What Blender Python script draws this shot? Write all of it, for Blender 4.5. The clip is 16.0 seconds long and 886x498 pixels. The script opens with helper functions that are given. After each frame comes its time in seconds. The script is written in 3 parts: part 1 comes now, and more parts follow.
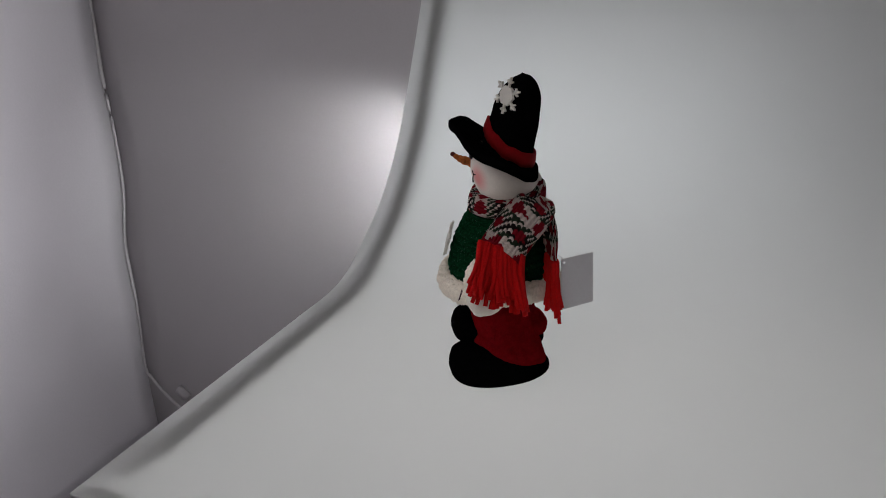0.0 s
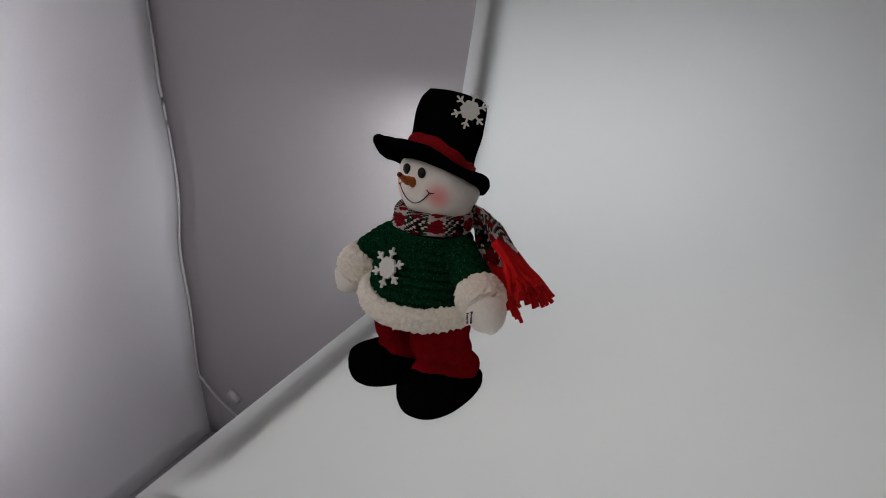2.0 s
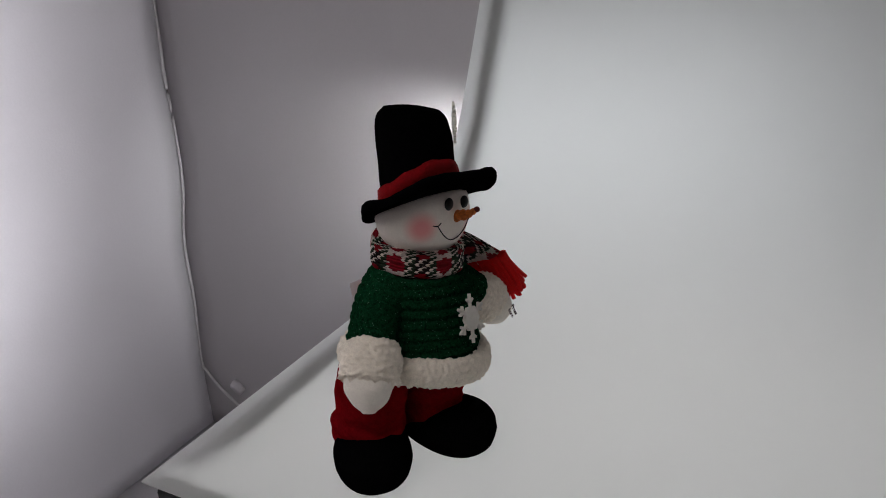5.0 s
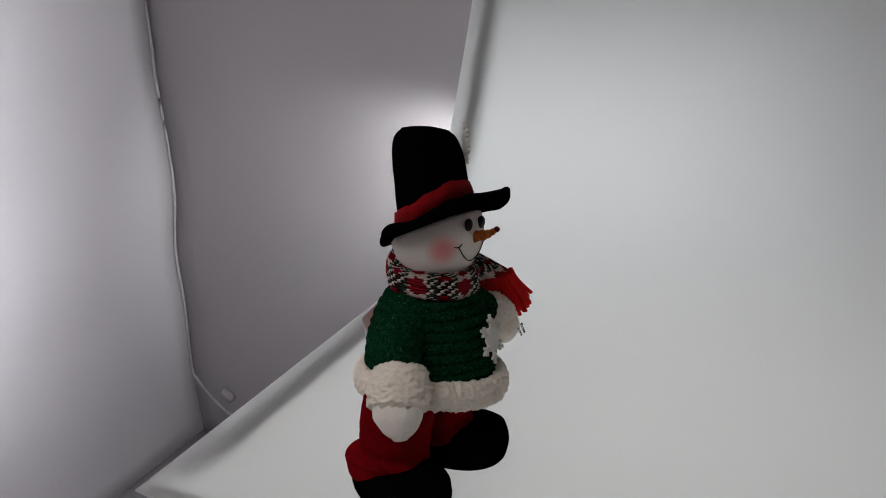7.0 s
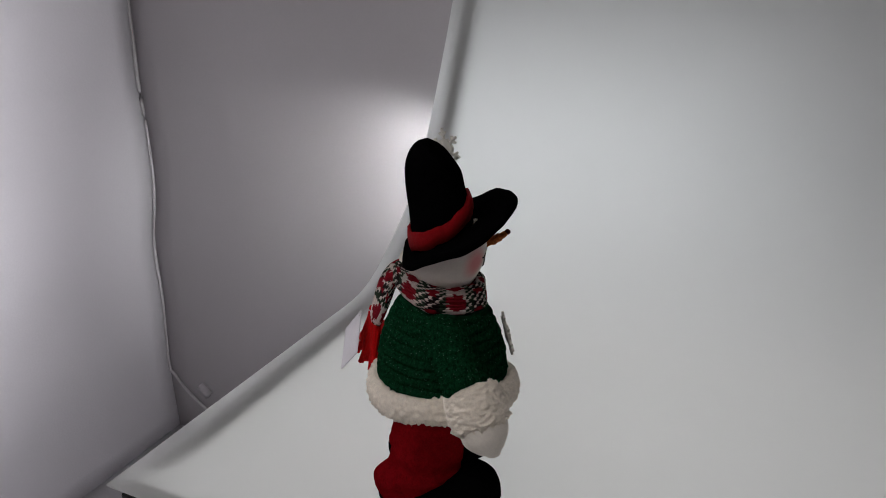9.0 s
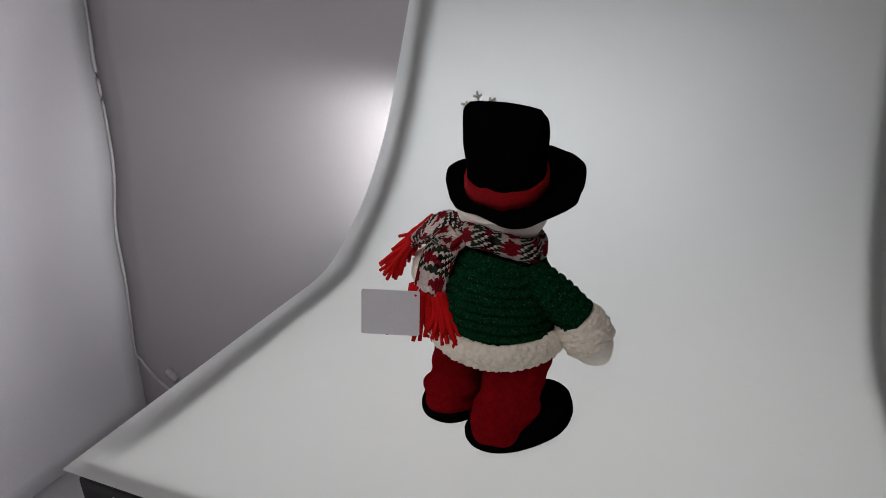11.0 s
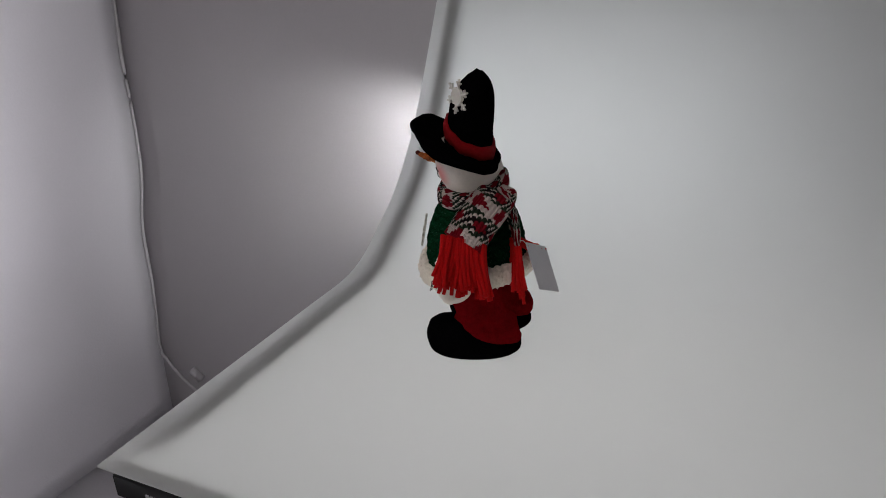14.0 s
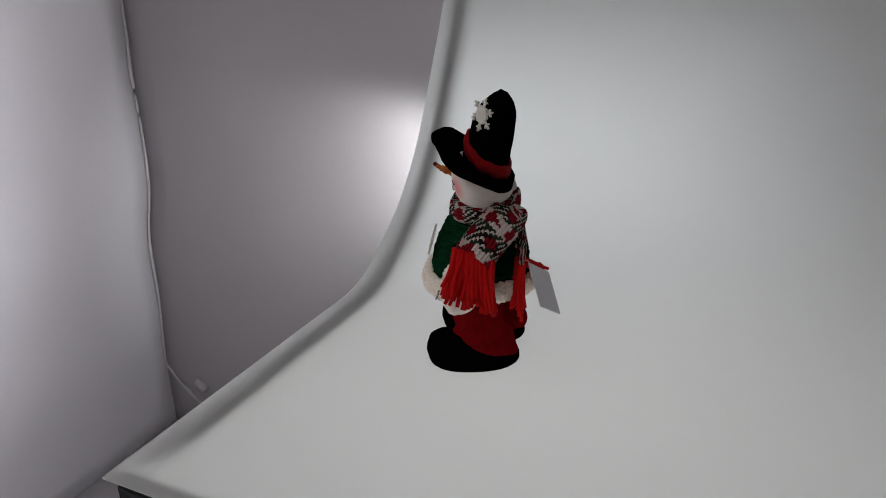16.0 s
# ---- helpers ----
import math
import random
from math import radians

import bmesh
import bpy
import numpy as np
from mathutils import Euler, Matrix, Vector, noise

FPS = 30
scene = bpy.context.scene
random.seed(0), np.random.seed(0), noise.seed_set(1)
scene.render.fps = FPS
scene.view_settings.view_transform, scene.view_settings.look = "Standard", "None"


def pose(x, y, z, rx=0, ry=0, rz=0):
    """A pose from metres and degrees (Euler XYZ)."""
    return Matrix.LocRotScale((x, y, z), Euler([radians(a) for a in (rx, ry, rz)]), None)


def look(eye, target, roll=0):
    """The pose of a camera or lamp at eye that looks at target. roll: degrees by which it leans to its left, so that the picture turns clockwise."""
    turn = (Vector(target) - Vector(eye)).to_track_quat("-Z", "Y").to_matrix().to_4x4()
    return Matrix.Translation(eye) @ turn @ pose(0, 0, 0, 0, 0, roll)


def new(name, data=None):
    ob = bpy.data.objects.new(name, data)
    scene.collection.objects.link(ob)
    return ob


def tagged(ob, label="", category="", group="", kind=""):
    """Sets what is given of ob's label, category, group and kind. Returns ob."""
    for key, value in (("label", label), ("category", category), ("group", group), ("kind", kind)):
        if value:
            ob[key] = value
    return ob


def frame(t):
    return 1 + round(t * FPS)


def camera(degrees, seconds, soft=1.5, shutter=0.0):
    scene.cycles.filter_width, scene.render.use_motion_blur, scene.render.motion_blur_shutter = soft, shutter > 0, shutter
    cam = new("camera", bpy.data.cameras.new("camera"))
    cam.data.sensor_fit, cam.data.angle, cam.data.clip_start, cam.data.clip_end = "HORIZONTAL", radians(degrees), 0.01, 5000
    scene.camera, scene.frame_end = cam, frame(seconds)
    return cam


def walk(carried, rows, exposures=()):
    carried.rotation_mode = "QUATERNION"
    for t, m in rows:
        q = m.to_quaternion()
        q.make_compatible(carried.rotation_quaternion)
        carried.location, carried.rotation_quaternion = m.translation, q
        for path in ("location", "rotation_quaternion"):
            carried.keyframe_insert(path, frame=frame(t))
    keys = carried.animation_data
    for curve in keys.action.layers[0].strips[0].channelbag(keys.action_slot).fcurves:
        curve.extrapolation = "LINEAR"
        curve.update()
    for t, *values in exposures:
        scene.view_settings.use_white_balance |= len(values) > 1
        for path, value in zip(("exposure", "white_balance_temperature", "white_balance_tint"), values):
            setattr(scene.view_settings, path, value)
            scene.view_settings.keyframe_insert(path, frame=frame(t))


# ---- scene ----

# ---------- camera: held at the open front of the booth ----------
cam = camera(65, 16.0, soft=0.95)
PATH = [  # seconds, place, turn to the left, tilt, lean
    (0.0, 0.5711, -0.3467, 0.4554, 24.34, -21.68, -3.00),
    (0.5, 0.5625, -0.3486, 0.4535, 25.15, -21.66, -3.46),
    (1.0, 0.5557, -0.3457, 0.4576, 25.99, -21.43, -3.39),
    (1.5, 0.5522, -0.3501, 0.4544, 26.98, -21.36, -3.89),
    (2.0, 0.5457, -0.3440, 0.4516, 28.02, -20.96, -4.17),
    (2.5, 0.5423, -0.3465, 0.4443, 28.92, -20.33, -4.63),
    (3.0, 0.5426, -0.3487, 0.4456, 29.31, -20.49, -4.80),
    (3.5, 0.5414, -0.3511, 0.4492, 29.89, -20.57, -4.73),
    (4.0, 0.5385, -0.3512, 0.4470, 30.12, -21.05, -4.47),
    (4.5, 0.5450, -0.3516, 0.4487, 28.97, -21.36, -4.11),
    (7.0, 0.5590, -0.3639, 0.4648, 27.48, -20.95, -3.44),
    (7.5, 0.5649, -0.3680, 0.4671, 27.31, -20.61, -2.88),
    (8.0, 0.5755, -0.3731, 0.4822, 26.59, -20.72, -2.05),
    (10.5, 0.5862, -0.3714, 0.4726, 24.99, -22.32, -2.42),
    (11.0, 0.5944, -0.3685, 0.4738, 23.58, -22.84, -1.80),
    (11.5, 0.5949, -0.3681, 0.4718, 22.76, -23.16, -1.90),
    (12.0, 0.5978, -0.3722, 0.4762, 22.88, -23.16, -1.72),
    (12.5, 0.5960, -0.3765, 0.4786, 23.97, -23.04, -2.08),
    (13.0, 0.5880, -0.3711, 0.4775, 24.87, -22.73, -2.10),
    (13.5, 0.5859, -0.3686, 0.4717, 24.94, -22.40, -2.31),
    (14.0, 0.5807, -0.3701, 0.4701, 25.33, -22.63, -2.27),
    (14.5, 0.5847, -0.3720, 0.4789, 25.64, -22.19, -2.30),
    (15.0, 0.5824, -0.3713, 0.4732, 25.89, -22.08, -2.82),
    (15.5, 0.5862, -0.3716, 0.4789, 25.97, -21.81, -2.58),
    (16.0, 0.5912, -0.3783, 0.4824, 25.75, -21.68, -2.10),
]


def view(x, y, z, turn, tilt, lean):
    a, b = radians(turn), radians(tilt)
    way = Vector((-math.sin(a) * math.cos(b), math.cos(a) * math.cos(b), math.sin(b)))
    return look((x, y, z), Vector((x, y, z)) + way, lean)


EXPOSURE = [(0.0, -0.20), (1.5, -0.18), (3.0, -0.10), (4.5, -0.04), (7.5, 0.02), (10.4, -0.05), (11.0, 0.05), (13.0, -0.02), (13.5, -0.11), (16.0, -0.08)]
walk(cam, [(t, view(*row)) for t, *row in PATH], EXPOSURE)

# ---------- light: lamps outside the cloth, behind and under the sheet; added fill above ---
world = bpy.data.worlds.new("world")
world.use_nodes = True
world.node_tree.nodes["Background"].inputs[0].default_value = (1.0, 0.97, 0.98, 1)
world.node_tree.nodes["Background"].inputs[1].default_value = 0.92
scene.world = world


def lamp(name, kind, eye, target, watts, colour, size=(0.5, 0.5), cone=60):
    data = bpy.data.lights.new(name, kind)
    data.energy, data.color = watts, colour
    if kind == "AREA":
        data.shape, data.size, data.size_y = "RECTANGLE", *size
    if kind == "SPOT":
        data.spot_size, data.spot_blend, data.shadow_soft_size = radians(cone), 0.9, 0.05
    ob = new(name, data)
    ob.matrix_world = look(eye, target)
    return ob


# unseen soft fill, added under the ceiling to brighten toy and sheet from above
lamp("fill_light_above", "AREA", (0.15, -0.75, 1.40), (0.2, -0.5, 0), 10.5, (1.0, 0.955, 0.935), (1.5, 1.0))
lamp("strip_light_left", "AREA", (-1.50, 0.16, 0.34), (-1.0, 0.16, 0.34), 90, (1.0, 0.98, 0.99), (0.36, 1.4))
lamp("backlight", "SPOT", (0.12, 0.93, 0.12), (-0.26, 1.12, 0.02), 24, (0.98, 0.99, 1.0), cone=62)
lamp("sheet_backlight", "AREA", (0.20, 1.06, -0.02), (0.20, 0.6, 0.02), 2.4, (0.95, 0.98, 1.0), (0.75, 0.5))
lamp("underlight", "AREA", (0.38, 0.33, -0.7), (0.38, 0.33, 0), 4.6, (1.0, 0.985, 0.965), (0.7, 0.6))

# ---------- materials ----------


def material(name, colour, rough=0.8, vary=0.15, scale=40.0, bump=0.2, depth=0.001, metal=0.0, sheen=0.0, spec=0.3, fine=4.0):
    m = bpy.data.materials.new(name)
    m.use_nodes = True
    nt = m.node_tree
    b = nt.nodes["Principled BSDF"]
    b.inputs["Roughness"].default_value = rough
    b.inputs["Metallic"].default_value = metal
    b.inputs["Sheen Weight"].default_value = sheen
    b.inputs["Specular IOR Level"].default_value = spec
    tc = nt.nodes.new("ShaderNodeTexCoord")
    n1 = nt.nodes.new("ShaderNodeTexNoise")
    n1.inputs["Scale"].default_value = scale
    n1.inputs["Detail"].default_value = 6
    n2 = nt.nodes.new("ShaderNodeTexNoise")
    n2.inputs["Scale"].default_value = scale * fine
    n2.inputs["Detail"].default_value = 3
    for n in (n1, n2):
        nt.links.new(tc.outputs["Object"], n.inputs["Vector"])
    add = nt.nodes.new("ShaderNodeMath")
    add.operation = "ADD"
    nt.links.new(n1.outputs["Fac"], add.inputs[0])
    nt.links.new(n2.outputs["Fac"], add.inputs[1])
    ramp = nt.nodes.new("ShaderNodeMapRange")
    ramp.inputs[1].default_value, ramp.inputs[2].default_value = 0.6, 1.4
    ramp.inputs[3].default_value, ramp.inputs[4].default_value = 1 - vary, 1 + vary
    nt.links.new(add.outputs[0], ramp.inputs[0])
    mix = nt.nodes.new("ShaderNodeMix")
    mix.data_type, mix.blend_type = "RGBA", "MULTIPLY"
    mix.inputs[0].default_value = 1
    mix.inputs[6].default_value = (*colour, 1)
    nt.links.new(ramp.outputs[0], mix.inputs[7])
    nt.links.new(mix.outputs[2], b.inputs["Base Color"])
    bp = nt.nodes.new("ShaderNodeBump")
    bp.inputs["Strength"].default_value, bp.inputs["Distance"].default_value = bump, depth
    nt.links.new(add.outputs[0], bp.inputs["Height"])
    nt.links.new(bp.outputs[0], b.inputs["Normal"])
    m["mix"], m["bsdf"] = mix.name, b.name
    return m


def through_cloth(m, share, colour):
    """Lets part of the light through a thin white sheet."""
    nt = m.node_tree
    out, b = nt.nodes["Material Output"], nt.nodes[m["bsdf"]]
    tr = nt.nodes.new("ShaderNodeBsdfTranslucent")
    tr.inputs["Color"].default_value = (*colour, 1)
    mx = nt.nodes.new("ShaderNodeMixShader")
    mx.inputs[0].default_value = share
    nt.links.new(b.outputs[0], mx.inputs[1])
    nt.links.new(tr.outputs[0], mx.inputs[2])
    nt.links.new(mx.outputs[0], out.inputs["Surface"])
    return m


M_CLOTH = through_cloth(material("white_cloth", (0.74, 0.72, 0.75), 0.95, 0.03, 3, 0.15, 0.004, spec=0.1, fine=60), 0.25, (0.8, 0.8, 0.82))
# the same white cloth away from the strip light: its shade put into the colour
M_WALL = through_cloth(material("white_cloth_shaded", (0.46, 0.445, 0.46), 0.95, 0.03, 3, 0.15, 0.004, spec=0.1, fine=60), 0.25, (0.6, 0.58, 0.6))
M_FLOOR = material("white_floor_cloth", (0.78, 0.765, 0.785), 0.95, 0.04, 3, 0.15, 0.004, spec=0.1, fine=60)
M_SEAM = material("seam_tape", (0.62, 0.60, 0.62), 0.8, 0.06, 20, 0.3)
M_SHEET = through_cloth(material("opal_plastic", (0.80, 0.81, 0.79), 0.45, 0.015, 6, 0.02, 0.001, spec=0.2), 0.74, (0.85, 0.86, 0.86))
M_BLACK_METAL = material("black_metal", (0.004, 0.004, 0.0045), 0.55, 0.2, 30, 0.1, spec=0.2)
M_GREY_TUBE = material("grey_tube", (0.05, 0.05, 0.055), 0.5, 0.15, 30, 0.1)
M_PRINT = material("white_print", (0.40, 0.40, 0.42), 0.6, 0.05)
M_FELT = material("black_felt", (0.0022, 0.0022, 0.0025), 1.0, 0.4, 300, 0.6, 0.0006, spec=0.0)
M_GREEN = material("green_chenille", (0.0052, 0.040, 0.0165), 0.95, 0.9, 330, 1.0, 0.002, spec=0.0, fine=3)
M_FLEECE = material("cream_fleece", (0.93, 0.85, 0.73), 0.95, 0.14, 260, 0.6, 0.0012, sheen=0.05, spec=0.08)
M_MITTEN = material("cream_plush", (0.92, 0.86, 0.77), 0.95, 0.08, 300, 0.5, 0.0008, sheen=0.05, spec=0.08)
M_RED = material("crimson_velour", (0.165, 0.0028, 0.0055), 0.95, 0.35, 160, 0.6, 0.0008, spec=0.0)
M_BAND = material("red_ribbon", (0.25, 0.004, 0.007), 0.85, 0.3, 400, 0.8, 0.0008, spec=0.1)
M_YARN = material("red_yarn", (0.58, 0.008, 0.009), 0.9, 0.25, 500, 0.6, 0.0005, spec=0.1)
M_FLAKE = material("cream_felt", (0.70, 0.68, 0.62), 0.9, 0.08, 300, 0.5, 0.0004)
M_GLITTER = material("bead_black", (0.004, 0.003, 0.003), 0.45, 0.1, 300, 0.0, spec=0.3)
M_NOSE = material("orange_clay", (0.42, 0.105, 0.016), 0.7, 0.6, 130, 0.6, 0.001)
M_NOSE_TIP = material("dark_clay", (0.09, 0.010, 0.006), 0.75, 0.4, 200, 0.5, 0.0006)
M_CARD = material("white_card", (0.72, 0.71, 0.74), 0.7, 0.03, 60, 0.05)
M_INK = material("dark_red_ink", (0.03, 0.003, 0.01), 0.8, 0.05)
M_STITCH = material("black_thread", (0.02, 0.015, 0.015), 0.9, 0.2)


def add_glints(m, size, share, colour):
    """Glints on single threads of a yarn, painted into its colour as paler dots."""
    nt = m.node_tree
    b, mix = nt.nodes[m["bsdf"]], nt.nodes[m["mix"]]
    tc, vo, th, mm = (nt.nodes.new("ShaderNode" + k) for k in ("TexCoord", "TexVoronoi", "Math", "Mix"))
    vo.inputs["Scale"].default_value = size
    th.operation = "LESS_THAN"
    th.inputs[1].default_value = share
    mm.data_type = "RGBA"
    nt.links.new(tc.outputs["Object"], vo.inputs["Vector"])
    nt.links.new(vo.outputs["Distance"], th.inputs[0])
    nt.links.new(th.outputs[0], mm.inputs[0])
    nt.links.new(mix.outputs[2], mm.inputs[6])
    mm.inputs[7].default_value = (*colour, 1)
    nt.links.new(mm.outputs[2], b.inputs["Base Color"])


add_glints(M_GREEN, 300, 0.13, (0.10, 0.20, 0.13))


def face_material():
    m = material("head_fabric", (0.88, 0.81, 0.73), 0.9, 0.05, 200, 0.35, 0.0005, sheen=0.05, spec=0.08)
    nt = m.node_tree
    b, mix = nt.nodes[m["bsdf"]], nt.nodes[m["mix"]]
    tc = nt.nodes.new("ShaderNodeTexCoord")
    last = mix.outputs[2]
    for cx in (-0.031, 0.033):
        d = nt.nodes.new("ShaderNodeVectorMath")
        d.operation = "DISTANCE"
        nt.links.new(tc.outputs["Object"], d.inputs[0])
        d.inputs[1].default_value = (cx, -0.032, 0.240)
        r = nt.nodes.new("ShaderNodeMapRange")
        r.interpolation_type = "SMOOTHSTEP"
        r.inputs[1].default_value, r.inputs[2].default_value = 0.004, 0.020
        r.inputs[3].default_value, r.inputs[4].default_value = 0.8, 0.0
        nt.links.new(d.outputs["Value"], r.inputs[0])
        mm = nt.nodes.new("ShaderNodeMix")
        mm.data_type = "RGBA"
        nt.links.new(r.outputs[0], mm.inputs[0])
        nt.links.new(last, mm.inputs[6])
        mm.inputs[7].default_value = (0.80, 0.22, 0.22, 1)
        last = mm.outputs[2]
    nt.links.new(last, b.inputs["Base Color"])
    return m


def knit_material():
    """Fair-isle knit: rows of stitches along the UV map, in metres."""
    m = bpy.data.materials.new("fair_isle_knit")
    m.use_nodes = True
    nt = m.node_tree
    b = nt.nodes["Principled BSDF"]
    b.inputs["Roughness"].default_value = 0.95
    b.inputs["Specular IOR Level"].default_value = 0.08

    def calc(op, a, c=None, d=None):
        n = nt.nodes.new("ShaderNodeMath")
        n.operation = op
        for i, v in enumerate((a, c, d)):
            if v is None:
                continue
            if isinstance(v, (int, float)):
                n.inputs[i].default_value = v
            else:
                nt.links.new(v, n.inputs[i])
        return n.outputs[0]

    uv = nt.nodes.new("ShaderNodeUVMap")
    sep = nt.nodes.new("ShaderNodeSeparateXYZ")
    nt.links.new(uv.outputs[0], sep.inputs[0])
    # stitches lie along the scarf; the two legs of each lean together
    sv = calc("DIVIDE", sep.outputs[1], 0.00205)
    lean = calc("MULTIPLY", calc("PINGPONG", sv, 0.5), 1.1)
    su = calc("ADD", calc("DIVIDE", sep.outputs[0], 0.0033), lean)
    iu, iv = calc("FLOOR", su), calc("FLOOR", sv)
    com = nt.nodes.new("ShaderNodeCombineXYZ")
    nt.links.new(iu, com.inputs[0])
    nt.links.new(iv, com.inputs[1])
    wn = nt.nodes.new("ShaderNodeTexWhiteNoise")
    wn.noise_dimensions = "2D"
    nt.links.new(com.outputs[0], wn.inputs["Vector"])
    jit = calc("SUBTRACT", wn.outputs["Value"], 0.5)
    # a band of red diamonds on white, a dark green one, a dark one with small red diamonds, a flecked one
    k = calc("FLOORED_MODULO", iu, 15.0)
    tri = calc("PINGPONG", iv, 4.0)
    big = calc("LESS_THAN", calc("ADD", calc("ADD", calc("ABSOLUTE", calc("SUBTRACT", k, 2.5)), tri), jit), 3.3)
    small = calc("LESS_THAN", calc("ADD", calc("ADD", calc("ABSOLUTE", calc("SUBTRACT", k, 10.5)), calc("PINGPONG", calc("ADD", iv, 4.0), 4.0)), jit), 2.6)
    band_a = calc("LESS_THAN", k, 5.5)
    band_c = calc("COMPARE", k, 10.5, 2.1)
    fleck = calc("LESS_THAN", calc("ADD", calc("FLOORED_MODULO", calc("ADD", iv, calc("MULTIPLY", iu, 2.0)), 3.0), jit), 0.35)
    isred = calc("ADD", calc("MULTIPLY", band_a, big), calc("MULTIPLY", band_c, small))
    iswhite = calc("MULTIPLY", calc("MAXIMUM", band_a, fleck), calc("SUBTRACT", 1.0, isred))

    def blend(f, base, colour):
        n = nt.nodes.new("ShaderNodeMix")
        n.data_type = "RGBA"
        nt.links.new(f, n.inputs[0])
        if isinstance(base, tuple):
            n.inputs[6].default_value = base
        else:
            nt.links.new(base, n.inputs[6])
        n.inputs[7].default_value = colour
        return n.outputs[2]

    c = blend(band_c, (0.020, 0.030, 0.018, 1), (0.012, 0.008, 0.008, 1))
    c = blend(isred, c, (0.20, 0.006, 0.014, 1))
    c = blend(iswhite, c, (0.60, 0.50, 0.46, 1))
    nz = nt.nodes.new("ShaderNodeTexNoise")
    nz.inputs["Scale"].default_value = 500
    tc = nt.nodes.new("ShaderNodeTexCoord")
    nt.links.new(tc.outputs["Object"], nz.inputs["Vector"])
    sh = nt.nodes.new("ShaderNodeMix")
    sh.data_type, sh.blend_type = "RGBA", "MULTIPLY"
    sh.inputs[0].default_value = 0.7
    nt.links.new(c, sh.inputs[6])
    nt.links.new(nz.outputs["Fac"], sh.inputs[7])
    gain = nt.nodes.new("ShaderNodeMix")
    gain.data_type, gain.blend_type = "RGBA", "ADD"
    gain.inputs[0].default_value = 0.5
    nt.links.new(sh.outputs[2], gain.inputs[6])
    nt.links.new(c, gain.inputs[7])
    nt.links.new(gain.outputs[2], b.inputs["Base Color"])
    fu = calc("PINGPONG", su, 0.5)
    fv = calc("PINGPONG", sv, 0.5)
    h = calc("ADD", calc("MULTIPLY", fu, 0.8), calc("MULTIPLY", fv, 1.8))
    bp = nt.nodes.new("ShaderNodeBump")
    bp.inputs["Strength"].default_value, bp.inputs["Distance"].default_value = 1.0, 0.0016
    nt.links.new(h, bp.inputs["Height"])
    nt.links.new(bp.outputs[0], b.inputs["Normal"])
    return m


M_FACE = face_material()
M_KNIT = knit_material()

# ---------- mesh helpers ----------


def part(name, bm, mat, parent=None, label="", smooth=True):
    bmesh.ops.recalc_face_normals(bm, faces=bm.faces)
    me = bpy.data.meshes.new(name)
    bm.to_mesh(me)
    bm.free()
    me.materials.append(mat)
    if smooth:
        me.polygons.foreach_set("use_smooth", [True] * len(me.polygons))
    ob = new(name, me)
    ob.parent = parent
    if label:
        ob["label"] = label
    return ob


def structure(ob, label):
    return tagged(ob, label, "", "", "structure")


def loft(rings, bm=None, cap=True, closed=True, uvs=None):
    """Skins rows of points; closed: each row is a loop."""
    bm = bm or bmesh.new()
    lay = bm.loops.layers.uv.verify() if uvs else None
    rows = [[bm.verts.new(p) for p in ring] for ring in rings]
    n = len(rows[0])
    for i in range(len(rows) - 1):
        for j in range(n if closed else n - 1):
            k = (j + 1) % n
            f = bm.faces.new((rows[i][j], rows[i][k], rows[i + 1][k], rows[i + 1][j]))
            if uvs:
                for lp, (a, b) in zip(f.loops, ((i, j), (i, j + 1), (i + 1, j + 1), (i + 1, j))):
                    lp[lay].uv = uvs(a, b)
    if cap and closed:
        bm.faces.new(rows[0][::-1])
        bm.faces.new(rows[-1])
    return bm


def box(x0, x1, y0, y1, z0, z1, bevel=0.0):
    bm = bmesh.new()
    bmesh.ops.create_cube(bm, size=1)
    bmesh.ops.scale(bm, vec=(x1 - x0, y1 - y0, z1 - z0), verts=bm.verts)
    bmesh.ops.translate(bm, vec=((x0 + x1) / 2, (y0 + y1) / 2, (z0 + z1) / 2), verts=bm.verts)
    if bevel:
        bmesh.ops.bevel(bm, geom=bm.edges[:], offset=bevel, segments=2, affect="EDGES")
    return bm


def smooth_path(points, n):
    """A soft curve through the points (Catmull-Rom)."""
    p = [Vector(q) for q in points]
    p = [p[0] * 2 - p[1]] + p + [p[-1] * 2 - p[-2]]
    out = []
    for i in range(n):
        s = i / (n - 1) * (len(p) - 3)
        k = min(int(s), len(p) - 4)
        t = s - k
        a, b, c, d = p[k:k + 4]
        out.append(0.5 * (2 * b + (c - a) * t + (2 * a - 5 * b + 4 * c - d) * t * t + (3 * b - a - 3 * c + d) * t ** 3))
    return out


def frames(path, up=Vector((0, 0, 1))):
    out = []
    for i, p in enumerate(path):
        d = (path[min(i + 1, len(path) - 1)] - path[max(i - 1, 0)]).normalized()
        side = d.cross(up)
        side = side.normalized() if side.length > 1e-4 else Vector((1, 0, 0))
        out.append((p, d, side, side.cross(d)))
    return out


def tube(points, radius, n=24, seg=12, bm=None, up=Vector((0, 0, 1))):
    """A round tube along a soft curve; radius: a number or a function of 0..1."""
    path = smooth_path(points, n)
    rings = []
    for i, (p, d, a, b) in enumerate(frames(path, up)):
        r = radius(i / (n - 1)) if callable(radius) else radius
        rings.append([p + (a * math.cos(w) + b * math.sin(w)) * r for w in [2 * math.pi * j / seg for j in range(seg)]])
    return loft(rings, bm)


